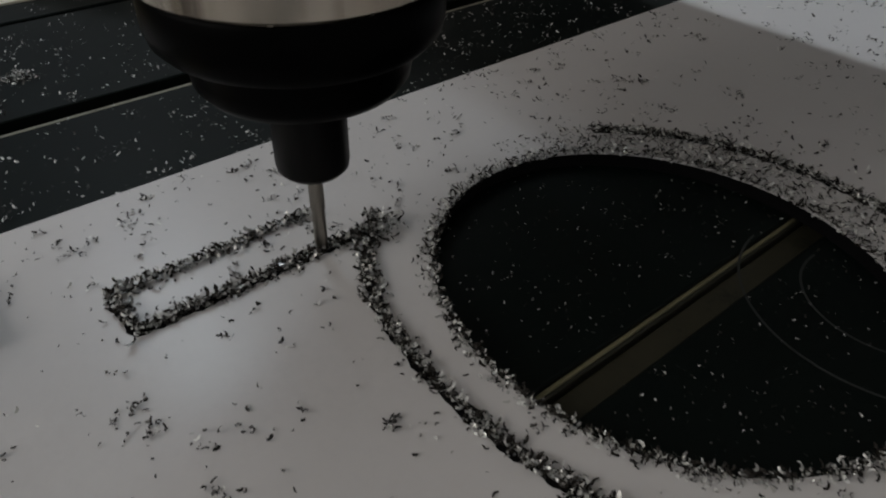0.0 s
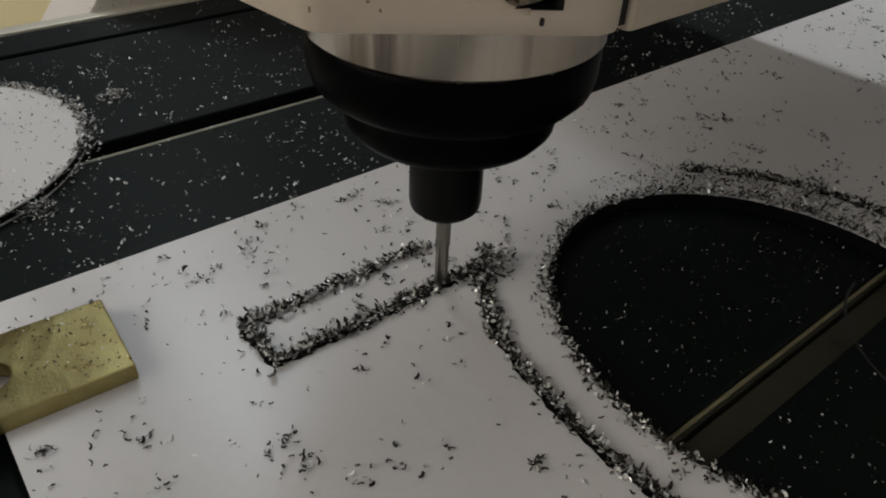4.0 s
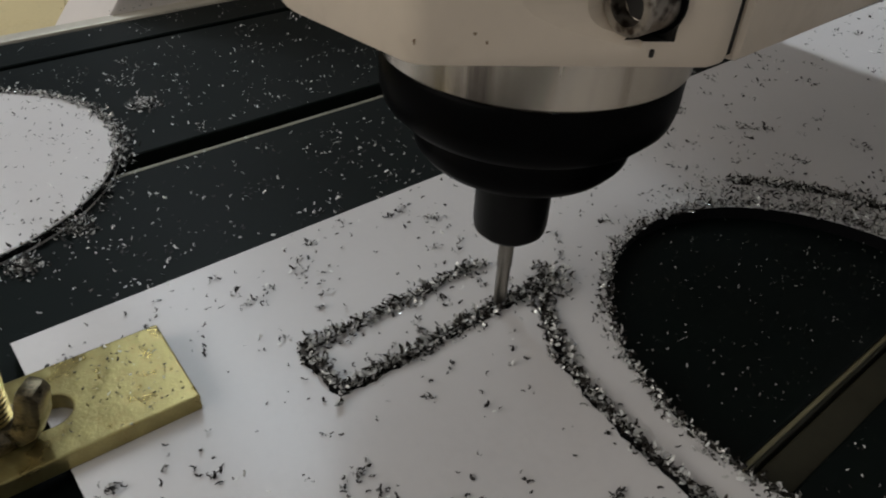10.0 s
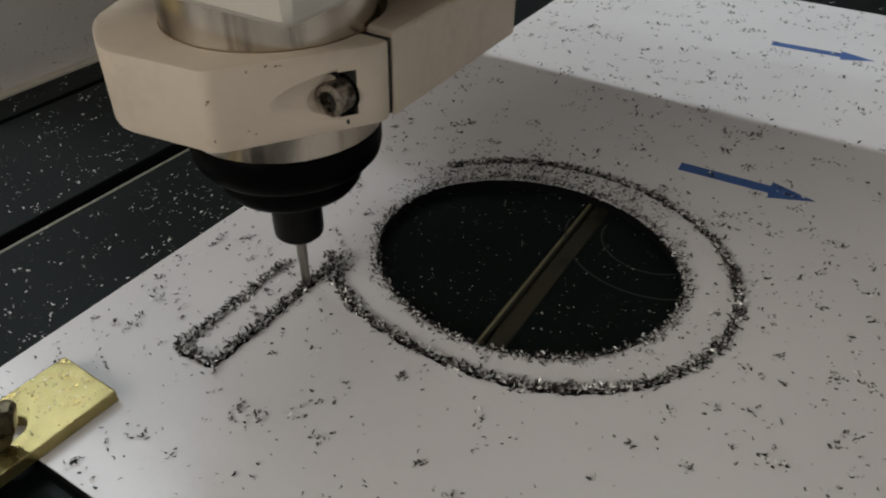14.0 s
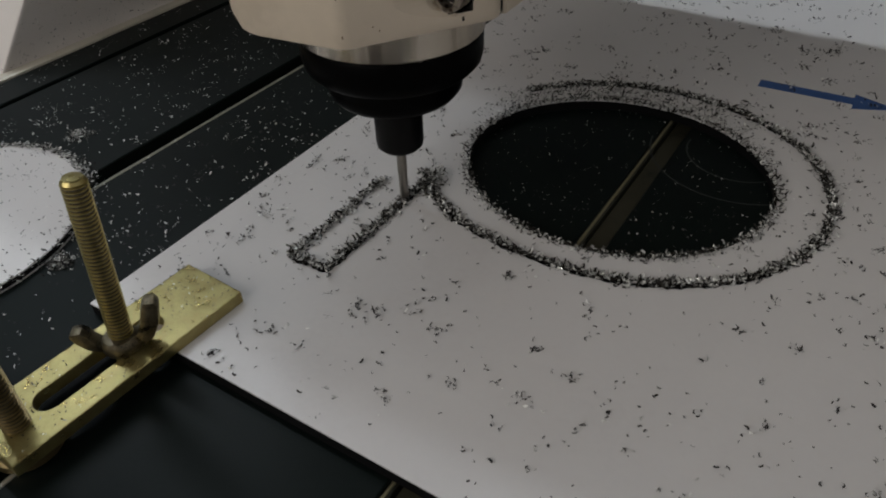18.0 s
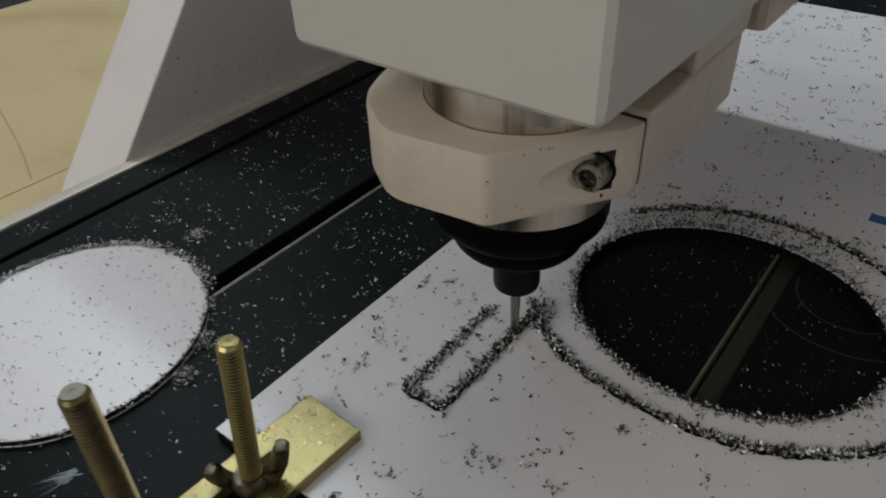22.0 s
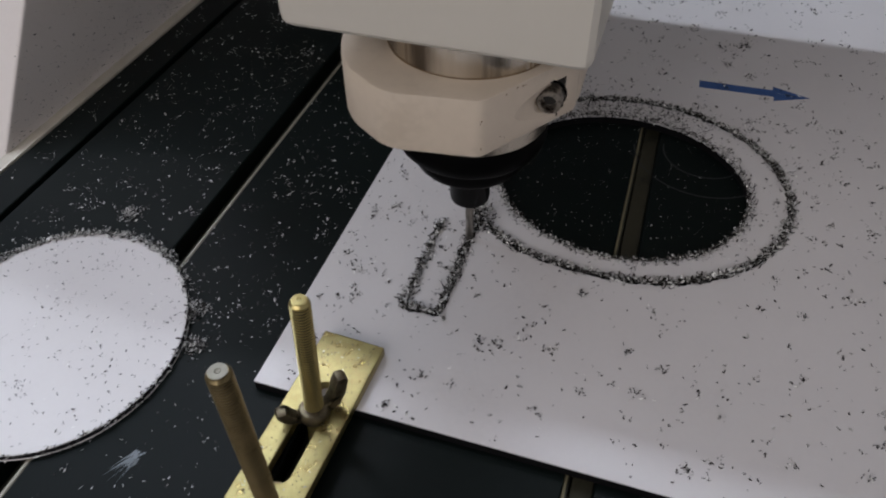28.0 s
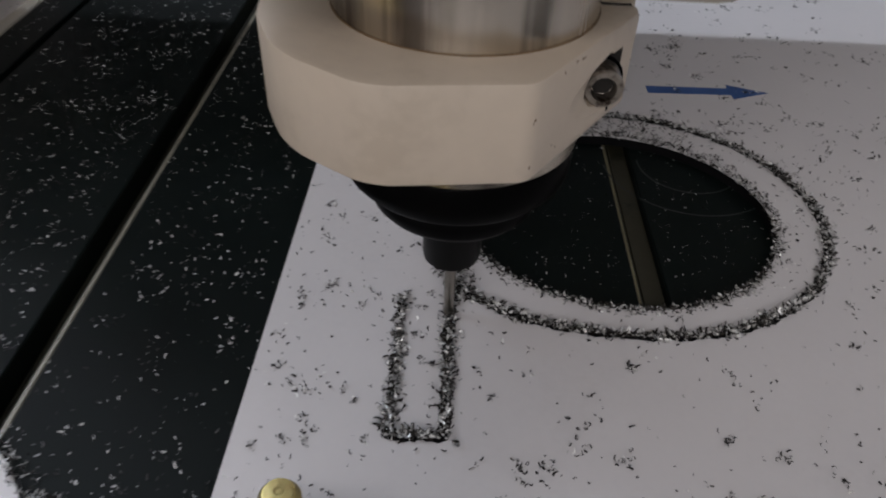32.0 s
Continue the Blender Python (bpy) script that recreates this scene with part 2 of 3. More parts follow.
def prism(points, z0, z1, b=0.0, segments=2):
    bm = bmesh.new()
    face = bm.faces.new([bm.verts.new((x, y, z0)) for x, y in points])
    ext = bmesh.ops.extrude_face_region(bm, geom=[face])
    bmesh.ops.translate(bm, vec=(0, 0, z1 - z0), verts=[v for v in ext["geom"] if isinstance(v, bmesh.types.BMVert)])
    bmesh.ops.recalc_face_normals(bm, faces=bm.faces)
    return bevel(bm, b, segments=segments) if b else bm


def lathe(profile, n=48, cx=0.0, cy=0.0, cap=True):
    """A turned solid from (radius, z) pairs, bottom to top."""
    bm = bmesh.new()
    rings = []
    for r, z in profile:
        rings.append([bm.verts.new((cx + r * math.cos(2 * math.pi * k / n), cy + r * math.sin(2 * math.pi * k / n), z)) for k in range(n)])
    for a, b in zip(rings, rings[1:]):
        for k in range(n):
            bm.faces.new((a[k], a[(k + 1) % n], b[(k + 1) % n], b[k]))
    if cap:
        bm.faces.new(rings[0][::-1])
        bm.faces.new(rings[-1])
    bmesh.ops.recalc_face_normals(bm, faces=bm.faces)
    return bm


def merged(*meshes):
    out = bmesh.new()
    for bm in meshes:
        me = bpy.data.meshes.new("tmp")
        bm.to_mesh(me)
        bm.free()
        out.from_mesh(me)
        bpy.data.meshes.remove(me)
    return out


def turned(bm, m):
    bmesh.ops.transform(bm, matrix=m, verts=bm.verts)
    return bm


def ellipse(cx, cy, a, b, turn, n):
    c, s = math.cos(turn), math.sin(turn)
    return [(cx + a * math.cos(2 * math.pi * k / n) * c - b * math.sin(2 * math.pi * k / n) * s,
             cy + a * math.cos(2 * math.pi * k / n) * s + b * math.sin(2 * math.pi * k / n) * c) for k in range(n)]


# ---- room ----
def room():
    # unseen room; dark walls keep table reflections black, the pale ceiling gives sheen
    x0, x1, y0, y1, z0, z1 = -2200, 1300, -1930, 2400, -900, 2000
    tagged(part("floor", box(x0, x1, y0, y1, z0 - 60, z0), FLOOR), "dull brown tiled workshop floor", "floor", kind="structure")
    tagged(part("ceiling", box(x0, x1, y0, y1, z1, z1 + 60), CEILING), "white painted ceiling", "ceiling", kind="structure")
    tagged(part("wall_west", box(x0 - 80, x0, y0, y1, z0, z1), WALL), "plain grey wall", "wall", kind="structure")
    # unseen east wall, made pale as a reflector for the machine's right side
    tagged(part("wall_east", box(x1, x1 + 80, y0, y1, z0, z1), CEILING), "plain off-white wall, unseen, made pale to bounce light", "wall", kind="structure")
    tagged(part("wall_north", box(x0, x1, y1, y1 + 80, z0, z1), WALL), "plain grey wall", "wall", kind="structure")
    # wall with the window opening
    w = merged(box(x0, -1650, y0 - 80, y0, z0, z1), box(550, x1, y0 - 80, y0, z0, z1), box(-1650, 550, y0 - 80, y0, z0, 520), box(-1650, 550, y0 - 80, y0, 1640, z1))
    tagged(part("wall_south", w, WALL), "plain grey wall with a window opening", "wall", kind="structure")


room()


# ---- machine base and table ----
SLOTS = [-298.0, -195.0, -92.0, 11.0, 114.0, 217.0, 320.0]
TABLE_X0, TABLE_X1, TABLE_Y0, TABLE_Y1 = -323.5, 420.0, -258.0, 760.0


def machine_base():
    base = thing("machine_base", (0, 241, -900), "grey-white painted engraving machine base under the table", "machine base", kind="structure")
    part("body", box(-329, 520, -620, 620, 0, 900 - 46, 6), BASE, base)
    part("front_tray", box(-330, 520, -760, -500, 900 - 46, 900 - 36, 4), BASE, base, "smooth grey-white tray before the table")
    # rim of the tray, winding along the table's front edge
    bends = [(-331, -263), (-249, -263), (-222, -264), (-195, -262), (-181, -260.2), (-167, -259.6), (-153, -261.2), (-143, -263.2), (-118, -261.8), (-90, -262.4), (520, -262.4)]
    rim = []
    for (xa, ya), (xb, yb) in zip(bends, bends[1:]):
        rim += [(xa + (xb - xa) * k / 6, ya + (yb - ya) * (0.5 - 0.5 * math.cos(math.pi * k / 6)) - 241) for k in range(6)]
    bm = prism(rim + [(520, -262.4 - 241), (520, -760), (-331, -760)], 900 - 40, 900 - 12)
    lips = [e for e in bm.edges if all(v.co.z > 887 and v.co.y > -506 for v in e.verts)]
    bmesh.ops.bevel(bm, geom=lips, offset=2.0, segments=3, affect="EDGES", profile=0.5)
    part("tray_rim", bm, BASE, base, "rounded wavy grey-white rim of the tray", smooth=True)
    bm = bmesh.new()
    seam = [(-990 + 41 * k, -150 - 0.34 * 41 * k + 3 * math.sin(k * 0.8)) for k in range(12)]
    sides = [[bm.verts.new((x, y + o, 900 - 96.8)) for o in (-0.9, 0.9)] for x, y in seam]
    for p, q in zip(sides, sides[1:]):
        bm.faces.new((p[0], q[0], q[1], p[1]))
    part("scratch", bm, SCRATCH, base, "long brown scratch across the tan cover")
    # stepped tan cover beside the table
    part("side_cover", box(-1000, -533, -760, 500, 900 - 160, 900 - 97, 1.4, 3), TAN, base, "stained tan side cover with a rounded step")
    part("side_ledge", box(-533, -331, -760, 500, 900 - 160, 900 - 98.4, 0), TAN, base, "tan ledge below the side cover")


machine_base()


def machine_table():
    table = thing("machine_table", (0, 0, ZT - 22), "black anodised aluminium T-slot table scattered with swarf", "machine table", kind="structure")
    half = 5.6
    edges = [TABLE_X0] + [s for c in SLOTS for s in (c - (2.0 if c < -290 else half), c + (2.0 if c < -290 else half))] + [TABLE_X1]
    for a, b in zip(edges[0::2], edges[1::2]):
        if b - a < 4:
            continue
        part("table_bar", box(a, b, TABLE_Y0, TABLE_Y1, 8, 22, 0.5, 1), TABLE, table)
    part("table_plate", box(TABLE_X0 + 2, TABLE_X1, TABLE_Y0 + 1.5, TABLE_Y1, 0, 7.6), GROOVE_DARK, table, "dull plate under the slots")
    for c in SLOTS[1:-1]:
        # a narrow ledge, a dark joint and the wide floor
        top, low = (20.0, 18.6) if c == 11.0 else (12.0, 12.0)
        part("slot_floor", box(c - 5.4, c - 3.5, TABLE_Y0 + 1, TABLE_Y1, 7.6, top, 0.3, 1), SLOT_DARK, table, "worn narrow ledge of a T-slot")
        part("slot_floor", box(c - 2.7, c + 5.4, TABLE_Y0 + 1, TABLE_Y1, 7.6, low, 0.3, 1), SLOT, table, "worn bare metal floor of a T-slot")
        if c == 11.0:
            part("slot_lip", box(c - 5.5, c - 4.3, TABLE_Y0, TABLE_Y1, 20.0, 20.6, 0.2, 1), DULL, table, "dull worn edge of a T-slot")
        else:
            part("slot_lip", box(c + half - 1.8, c + half - 0.02, TABLE_Y0 + 0.2, TABLE_Y1, 12.0, 21.9, 0.3, 1), BARE, table, "thin bright edge of a T-slot")
    part("table_skirt", box(TABLE_X0 + 2, TABLE_X1, TABLE_Y0 + 1.0, TABLE_Y0 + 12, -17, -0.1, 0.5, 1), TABLE, table, "black front skirt below the table")
    part("front_lip", box(-188, -98, TABLE_Y0 - 0.4, TABLE_Y0 + 0.8, 20.6, 22.15, 0.3, 1), BARE, table, "thin bright front edge")
    part("side_rail", box(TABLE_X0 - 9, TABLE_X0 - 0.3, TABLE_Y0 - 20, TABLE_Y1, -6, 23.2, 1.2), RIM, table, "worn light metal rail beside the table")
    # pale scuff and faint cutter circles
    bm = bmesh.new()
    rng = random.Random(4)
    for k in range(26):
        # a smeared head with tails dragged towards the front
        tail = rng.random()
        a = radians(rng.choice((238, 243, 262)) + rng.gauss(0, 3))
        x, y = -152 + rng.gauss(0, 1.2), -215 + rng.gauss(0, 1.5)
        l = 3 + 14 * tail ** 2
        w = rng.uniform(0.25, 0.9) * (1.2 - tail)
        dx, dy, nx, ny = l * math.cos(a), l * math.sin(a), -w * math.sin(a), w * math.cos(a)
        z = 22.1 + 0.004 * k
        bm.faces.new([bm.verts.new(p) for p in ((x, y, z), (x + dx * 0.25 - nx, y + dy * 0.25 - ny, z), (x + dx, y + dy, z), (x + dx * 0.25 + nx, y + dy * 0.25 + ny, z))])
    part("scuff", bm, SCUFF, table, "pale dry scuff on the black surface")
    bm = bmesh.new()
    bm.faces.new([bm.verts.new((-122 + 8 * math.cos(a) * 0.85 - 2.0 * math.sin(a) * 0.5, -229 + 8 * math.cos(a) * 0.5 + 2.0 * math.sin(a) * 0.85, 22.1)) for a in (2 * math.pi * k / 24 for k in range(24))])
    part("oil_mark", bm, CORE, table, "small dark oily mark")
    for r, a0, a1 in ((22, 175, 350), (38, 185, 320)):
        bm = bmesh.new()
        vs = []
        for k in range(33):
            a = radians(a0 + (a1 - a0) * k / 32)
            vs.append([bm.verts.new((42 + q * math.cos(a), 40 + q * math.sin(a), 22.14)) for q in (r, r + 0.7)])
        for p, q in zip(vs, vs[1:]):
            bm.faces.new((p[0], q[0], q[1], p[1]))
        part("cutter_mark", bm, ARC, table, "faint curved cutter mark")
    return table


machine_table()

# ---- the sheet with its oval hole ----
SX0, SX1, SY0, SY1 = -122.8, 330.0, -174.0, 404.0
HOLE_X, HOLE_Y, HOLE_A, HOLE_B = 1.3, -3.9, 64.5, 58.2
RING_X, RING_Y, RING_A, RING_B = 5.0, -0.9, 80.5, 73.4
CUT_X, CUT_Y, CUT_A, CUT_B, CUT_TURN = -219.9, -175.6, 61.0, 57.3, -1.0


def groove_line(step=1.0):
    """The milled line: along the oval, down the handle, across and back up."""
    pts = []
    a = 146.0
    while a > -146.0:
        c, q = math.cos(radians(a)), math.sin(radians(a))
        # the lower left quarter runs fuller than an ellipse
        k = 2.0 / 2.6 if c < 0 and q < 0 else 1.0
        pts.append((RING_X + math.copysign(RING_A * abs(c) ** k, c), RING_Y + math.copysign(RING_B * abs(q) ** k, q)))
        if c < 0 and q < 0 and pts[-1][0] < -61.5:
            break
        a -= 0.9
    x, y = pts[-1]
    for tx, ty in ((-62.3, -56.0), (-62.3, -118.3), (-78.6, -119.0), (-78.6, -60.0)):
        n = max(2, int(math.hypot(tx - x, ty - y) / step))
        pts += [(x + (tx - x) * k / n, y + (ty - y) * k / n) for k in range(1, n + 1)]
        x, y = tx, ty
    return pts


def sheet():
    ob = thing("laminate_sheet", (0, 0, ZT), "white filmed laminate sheet with an oval cut-out, clamped on the table", "sheet")
    n = 128
    outer = []
    # rectangle sampled so that each oval point has a partner on the border
    ov = ellipse(HOLE_X, HOLE_Y, HOLE_A, HOLE_B, 0, n)
    for x, y in ov:
        s = min((SX1 if x > 0 else SX0) / x if abs(x) > 1e-6 else 1e9, (SY1 if y > 0 else SY0) / y if abs(y) > 1e-6 else 1e9)
        outer.append((x * s, y * s))
    corners = [(SX0, SY0), (SX1, SY0), (SX1, SY1), (SX0, SY1)]
    for c in corners:
        k = min(range(n), key=lambda i: (outer[i][0] - c[0]) ** 2 + (outer[i][1] - c[1]) ** 2)
        outer[k] = c

    def plate(z0, z1, grow):
        bm = bmesh.new()
        ring = [[bm.verts.new((x * (1 + grow / 60), y * (1 + grow / 60), z)) for x, y in ov] for z in (z0, z1)]
        rim = [[bm.verts.new((x, y, z)) for x, y in outer] for z in (z0, z1)]
        for k in range(n):
            j = (k + 1) % n
            bm.faces.new((ring[1][k], ring[1][j], rim[1][j], rim[1][k]))
            bm.faces.new((ring[0][j], ring[0][k], rim[0][k], rim[0][j]))
            bm.faces.new((ring[0][k], ring[0][j], ring[1][j], ring[1][k]))
            bm.faces.new((rim[0][j], rim[0][k], rim[1][k], rim[1][j]))
        bmesh.ops.recalc_face_normals(bm, faces=bm.faces)
        return bm
    z = -ZT
    part("core", plate(0, z - 0.7, 0), CORE, ob, "black core layer")
    part("film", plate(z - 0.7, z, 0), FILM, ob, "matt white protective film")
    for ax, ay, lean in ((33.8, 102.8, 0.035), (38.2, 299.3, 0.07)):
        pts = [(0, -3.9), (43, -3.4), (43, -8), (63.6, 0), (43, 8), (43, 3.8), (0, 3.9)]
        pts = [(ax + u * math.cos(lean) - v * math.sin(lean), ay + u * math.sin(lean) + v * math.cos(lean)) for u, v in pts]
        part("printed_arrow", prism(pts, z + 0.01, z + 0.07), BLUE, ob, "blue printed arrow")
    # milled groove, seen as a dark channel under the swarf
    bm = bmesh.new()
    line = [p for p in groove_line() if not (p[0] < -76 and -117 < p[1] < -58)]
    left, right = [], []
    for k, (x, y) in enumerate(line):
        xa, ya = line[max(0, k - 1)]
        xb, yb = line[min(len(line) - 1, k + 1)]
        l = math.hypot(xb - xa, yb - ya)
        half = 1.7 + 0.35 * math.sin(k * 0.7) + 0.25 * math.sin(k * 1.9)
        nx, ny = -(yb - ya) / l * half, (xb - xa) / l * half
        left.append(bm.verts.new((x + nx, y + ny, z + 0.05)))
        right.append(bm.verts.new((x - nx, y - ny, z + 0.05)))
    for k in range(len(line) - 1):
        bm.faces.new((left[k], left[k + 1], right[k + 1], right[k]))
    part("milled_groove", bm, CORE, ob, "dark milled groove")


sheet()


def oval_cutout():
    ob = thing("oval_cutout", (CUT_X, CUT_Y, ZT), "white oval offcut lying loose on the black table", "offcut")
    p = ellipse(0, 0, CUT_A, CUT_B, CUT_TURN, 96)
    part("backing_film", prism(p, 0.0, 0.7, 0.15, 1), FILM, ob, "thin white film under the core")
    part("core", prism(p, 0.7, 2.6, 0.2, 1), CORE, ob, "black core edge")
    p = ellipse(0, 0, CUT_A - 0.5, CUT_B - 0.5, CUT_TURN, 96)
    part("film", prism(p, 2.6, 3.2, 0.15, 1), FILM, ob, "matt white film")


oval_cutout()


# ---- hold-down clamp ----
def thread(r, z0, z1, pitch=1.32, n=24):
    prof = [(r * 0.55, z0), (r - 0.5, z0)]
    z = z0
    while z + pitch < z1 - 0.8:
        prof += [(r - 1.15, z + 0.06), (r - 1.15, z + 0.24), (r - 0.05, z + 0.64), (r - 0.05, z + 0.9), (r - 1.15, z + 1.3)]
        z += pitch
    prof += [(r - 0.2, z1 - 1.0), (r - 0.9, z1), (r * 0.5, z1 + 0.1)]
    return lathe(prof, n)


def clamp():
    ob = thing("hold_down_clamp", (-92.0, -187.0, ZT), "yellow zinc-plated step clamp holding the sheet's corner", "clamp")
    ob.rotation_euler = (0, 0, radians(-2.4))
    z0 = 5.0
    w, y0, y1 = 13.6, -41.6, 41.8
    # plate with a long slot
    n = 12
    slot = [(4.6 * math.cos(math.pi * k / n), 14 + 4.6 * math.sin(math.pi * k / n)) for k in range(n + 1)]
    slot += [(4.6 * math.cos(math.pi + math.pi * k / n), -22 + 4.6 * math.sin(math.pi + math.pi * k / n)) for k in range(n + 1)]
    out = []
    for x, y in slot:
        s = 1e9
        dx, dy = x, y + 4
        if abs(dx) > 1e-6:
            s = min(s, (w if dx > 0 else -w) / dx)
        if abs(dy) > 1e-6:
            s = min(s, ((y1 + 4) if dy > 0 else (y0 + 4)) / dy)
        out.append((dx * s, dy * s - 4))
    for c in ((-w, y0), (w, y0), (w, y1), (-w, y1)):
        k = min(range(len(out)), key=lambda i: (out[i][0] - c[0]) ** 2 + (out[i][1] - c[1]) ** 2)
        out[k] = c
    bm = bmesh.new()
    m = len(slot)
    zz = (z0, z0 + 4.6)
    inner = [[bm.verts.new((x, y, z)) for x, y in slot] for z in zz]
    outer = [[bm.verts.new((x, y, z)) for x, y in out] for z in zz]
    for k in range(m):
        j = (k + 1) % m
        bm.faces.new((inner[1][k], inner[1][j], outer[1][j], outer[1][k]))
        bm.faces.new((inner[0][j], inner[0][k], outer[0][k], outer[0][j]))
        bm.faces.new((inner[0][k], inner[0][j], inner[1][j], inner[1][k]))
        bm.faces.new((outer[0][j], outer[0][k], outer[1][k], outer[1][j]))
    bmesh.ops.recalc_face_normals(bm, faces=bm.faces)
    bevel(bm, 0.5, 50, 2)
    part("clamp_plate", bm, BRASS, ob, "brushed yellow zinc plate with a long slot")
    # bolt through the slot
    bolt = part("clamp_bolt", thread(3.75, -8, 71.0), ROD, ob, "bright threaded stud", at=(0.9, 3.2, 0), smooth=True)
    bolt.rotation_euler = (radians(-4.6), radians(0.8), 0)
    part("rod_end", lathe([(1.6, 0.0), (2.6, 0.1), (2.6, 0.3), (0.9, 0.35), (0.5, 0.15)], 20), BRASS, bolt, "pale sawn rod end", at=(0, 0, 71.1))
    # dark sleeve between the crests, painted shade of the thread roots
    part("thread_root_shade", lathe([(3.3, 5.2), (3.3, 69.6)], 20), ROOT_SHADE, bolt, "dark sleeve painting the shade in the thread roots", smooth=True)
    # jack screw with its foot
    jack = part("jack_screw", thread(4.0, 0.2, 84.5), BRASS_DARK, ob, "dull threaded jack screw", at=(1.4, -32.8, 0), smooth=True)
    jack.rotation_euler = (radians(-0.5), radians(-0.5), 0)
    # the jack's thread roots get the same painted shade
    part("thread_root_shade", lathe([(3.5, 1.0), (3.5, 83.2)], 20), ROOT_SHADE, jack, "dark sleeve painting the shade in the thread roots", smooth=True)
    part("jack_foot", lathe([(9.5, 0.0), (10.2, 0.6), (10.2, 3.2), (9.2, 4.4), (5, 4.9)], 32), BRASS_DARK, jack, "round foot under the plate", smooth=True)
    part("rod_end", lathe([(2.2, 0.0), (2.9, 0.1), (2.9, 0.35), (1.0, 0.4), (0.6, 0.15)], 20), BARE, jack, "pale sawn rod end", at=(0, 0, 84.6))
    # wing nut
    nut = part("wing_nut", lathe([(5.8, z0 + 4.7), (6.2, z0 + 5.6), (5.9, z0 + 8.0), (5.0, z0 + 9.6), (3.9, z0 + 9.8)], 24), IRON, ob, "greasy dark wing nut", at=(1.0, 3.7, 0), smooth=True)
    for s in (1, -1):
        pts = [(3.0, 0.6), (7.0, 0.9), (10.5, 3.6), (13.2, 9.0), (14.8, 15.5), (14.0, 17.6), (10.6, 18.0), (9.2, 15.0), (7.6, 9.5), (5.6, 6.0), (3.0, 5.2)]
        if s < 0:
            pts = [(x * 0.95, z * 0.52) for x, z in pts]
        bm = prism(pts, -2.6, 2.6, 1.1, 2)
        turned(bm, Matrix.Rotation(radians(90), 4, "X"))
        turned(bm, Matrix.Rotation(radians(48 if s > 0 else 222), 4, "Z"))
        bmesh.ops.translate(bm, vec=(0, 0, z0 + 4.4), verts=bm.verts)
        part("wing", bm, IRON, nut, smooth=True)


clamp()


# ---- gantry, head and spindle ----
def gantry():
    g = thing("gantry", (TX, TY, ZT), "ivory painted machine gantry with a sloping side upright", "gantry")
    lean = 0.84
    for name, xa, xb in (("upright", -331 - TX - 50, -331 - TX), ("upright", 430 - TX, 520 - TX)):
        bm = bmesh.new()
        prof = [(-15.0 - 0.84 * 93, -98), (260, -98), (420, 380), (-15.0 + 0.84 * 385, 380)]
        lo = [bm.verts.new((xa, y, z)) for y, z in prof]
        hi = [bm.verts.new((xb, y, z)) for y, z in prof]
        bm.faces.new(lo[::-1])
        bm.faces.new(hi)
        for k in range(4):
            j = (k + 1) % 4
            bm.faces.new((lo[k], lo[j], hi[j], hi[k]))
        bmesh.ops.recalc_face_normals(bm, faces=bm.faces)
        bevel(bm, 1.5)
        part(name, bm, UPRIGHT, g, "pale grey sloping side upright dusted with swarf")
    # beam out of view, sized so its shadow edges fall across the sheet
    part("beam", box(-269, 492, 157, 343, 196, 350, 8), COVER, g, "ivory cross beam, unseen, placed for its shadow")


gantry()


def head_cover():
    ob = thing("head_cover", (TX, TY, 126), "smooth ivory box cover of the milling head", "head cover")
    bm = box(-55, 50.5, -47, 159, 0, 215, 0)
    bevel(bm, 5, 30, 3)
    part("cover", bm, COVER, ob, smooth=True)
    part("base_block", box(-4, 47, 92, 150, -20, 0.5, 4), PAINT, ob, "ivory block below the cover")


head_cover()


def spindle():
    ob = thing("spindle", (TX, TY, 0), "milling spindle with a polished body, black nose and thin cutter", "spindle")
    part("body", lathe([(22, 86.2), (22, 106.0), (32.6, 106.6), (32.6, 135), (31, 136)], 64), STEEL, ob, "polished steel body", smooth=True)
    part("rust_ring", lathe([(32.5, 107.9), (32.95, 108.0), (32.95, 108.4), (32.5, 108.5)], 64), RUST, ob, "thin rusty ring round the body", smooth=True)
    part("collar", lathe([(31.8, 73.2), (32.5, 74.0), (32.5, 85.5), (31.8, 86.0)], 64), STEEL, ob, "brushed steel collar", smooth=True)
    part("nose_cap", lathe([(9.4, 47.6), (19.0, 47.8), (22.3, 49.2), (24.2, 51.6), (24.6, 54.5), (24.6, 58.6), (25.4, 59.8), (29.4, 60.4), (31.2, 62.4), (31.9, 65.5), (31.9, 72.2), (31.2, 73.2)], 64), BLACK, ob, "black turned nose cap", smooth=True)
    nut = part("collet_nut", lathe([(4.0, 25.0), (7.4, 25.2), (8.8, 26.6), (9.1, 28.4), (9.1, 44.5), (8.7, 45.0), (8.7, 47.7)], 40), NUTBLACK, ob, "small black collet nut", smooth=True)
    part("cutter", lathe([(1.3, -3.5), (1.75, -2.6), (1.75, 13.0), (1.95, 13.6), (1.95, 25.4)], 20), TOOL, ob, "thin steel cutter", smooth=True)
    return nut


spindle()


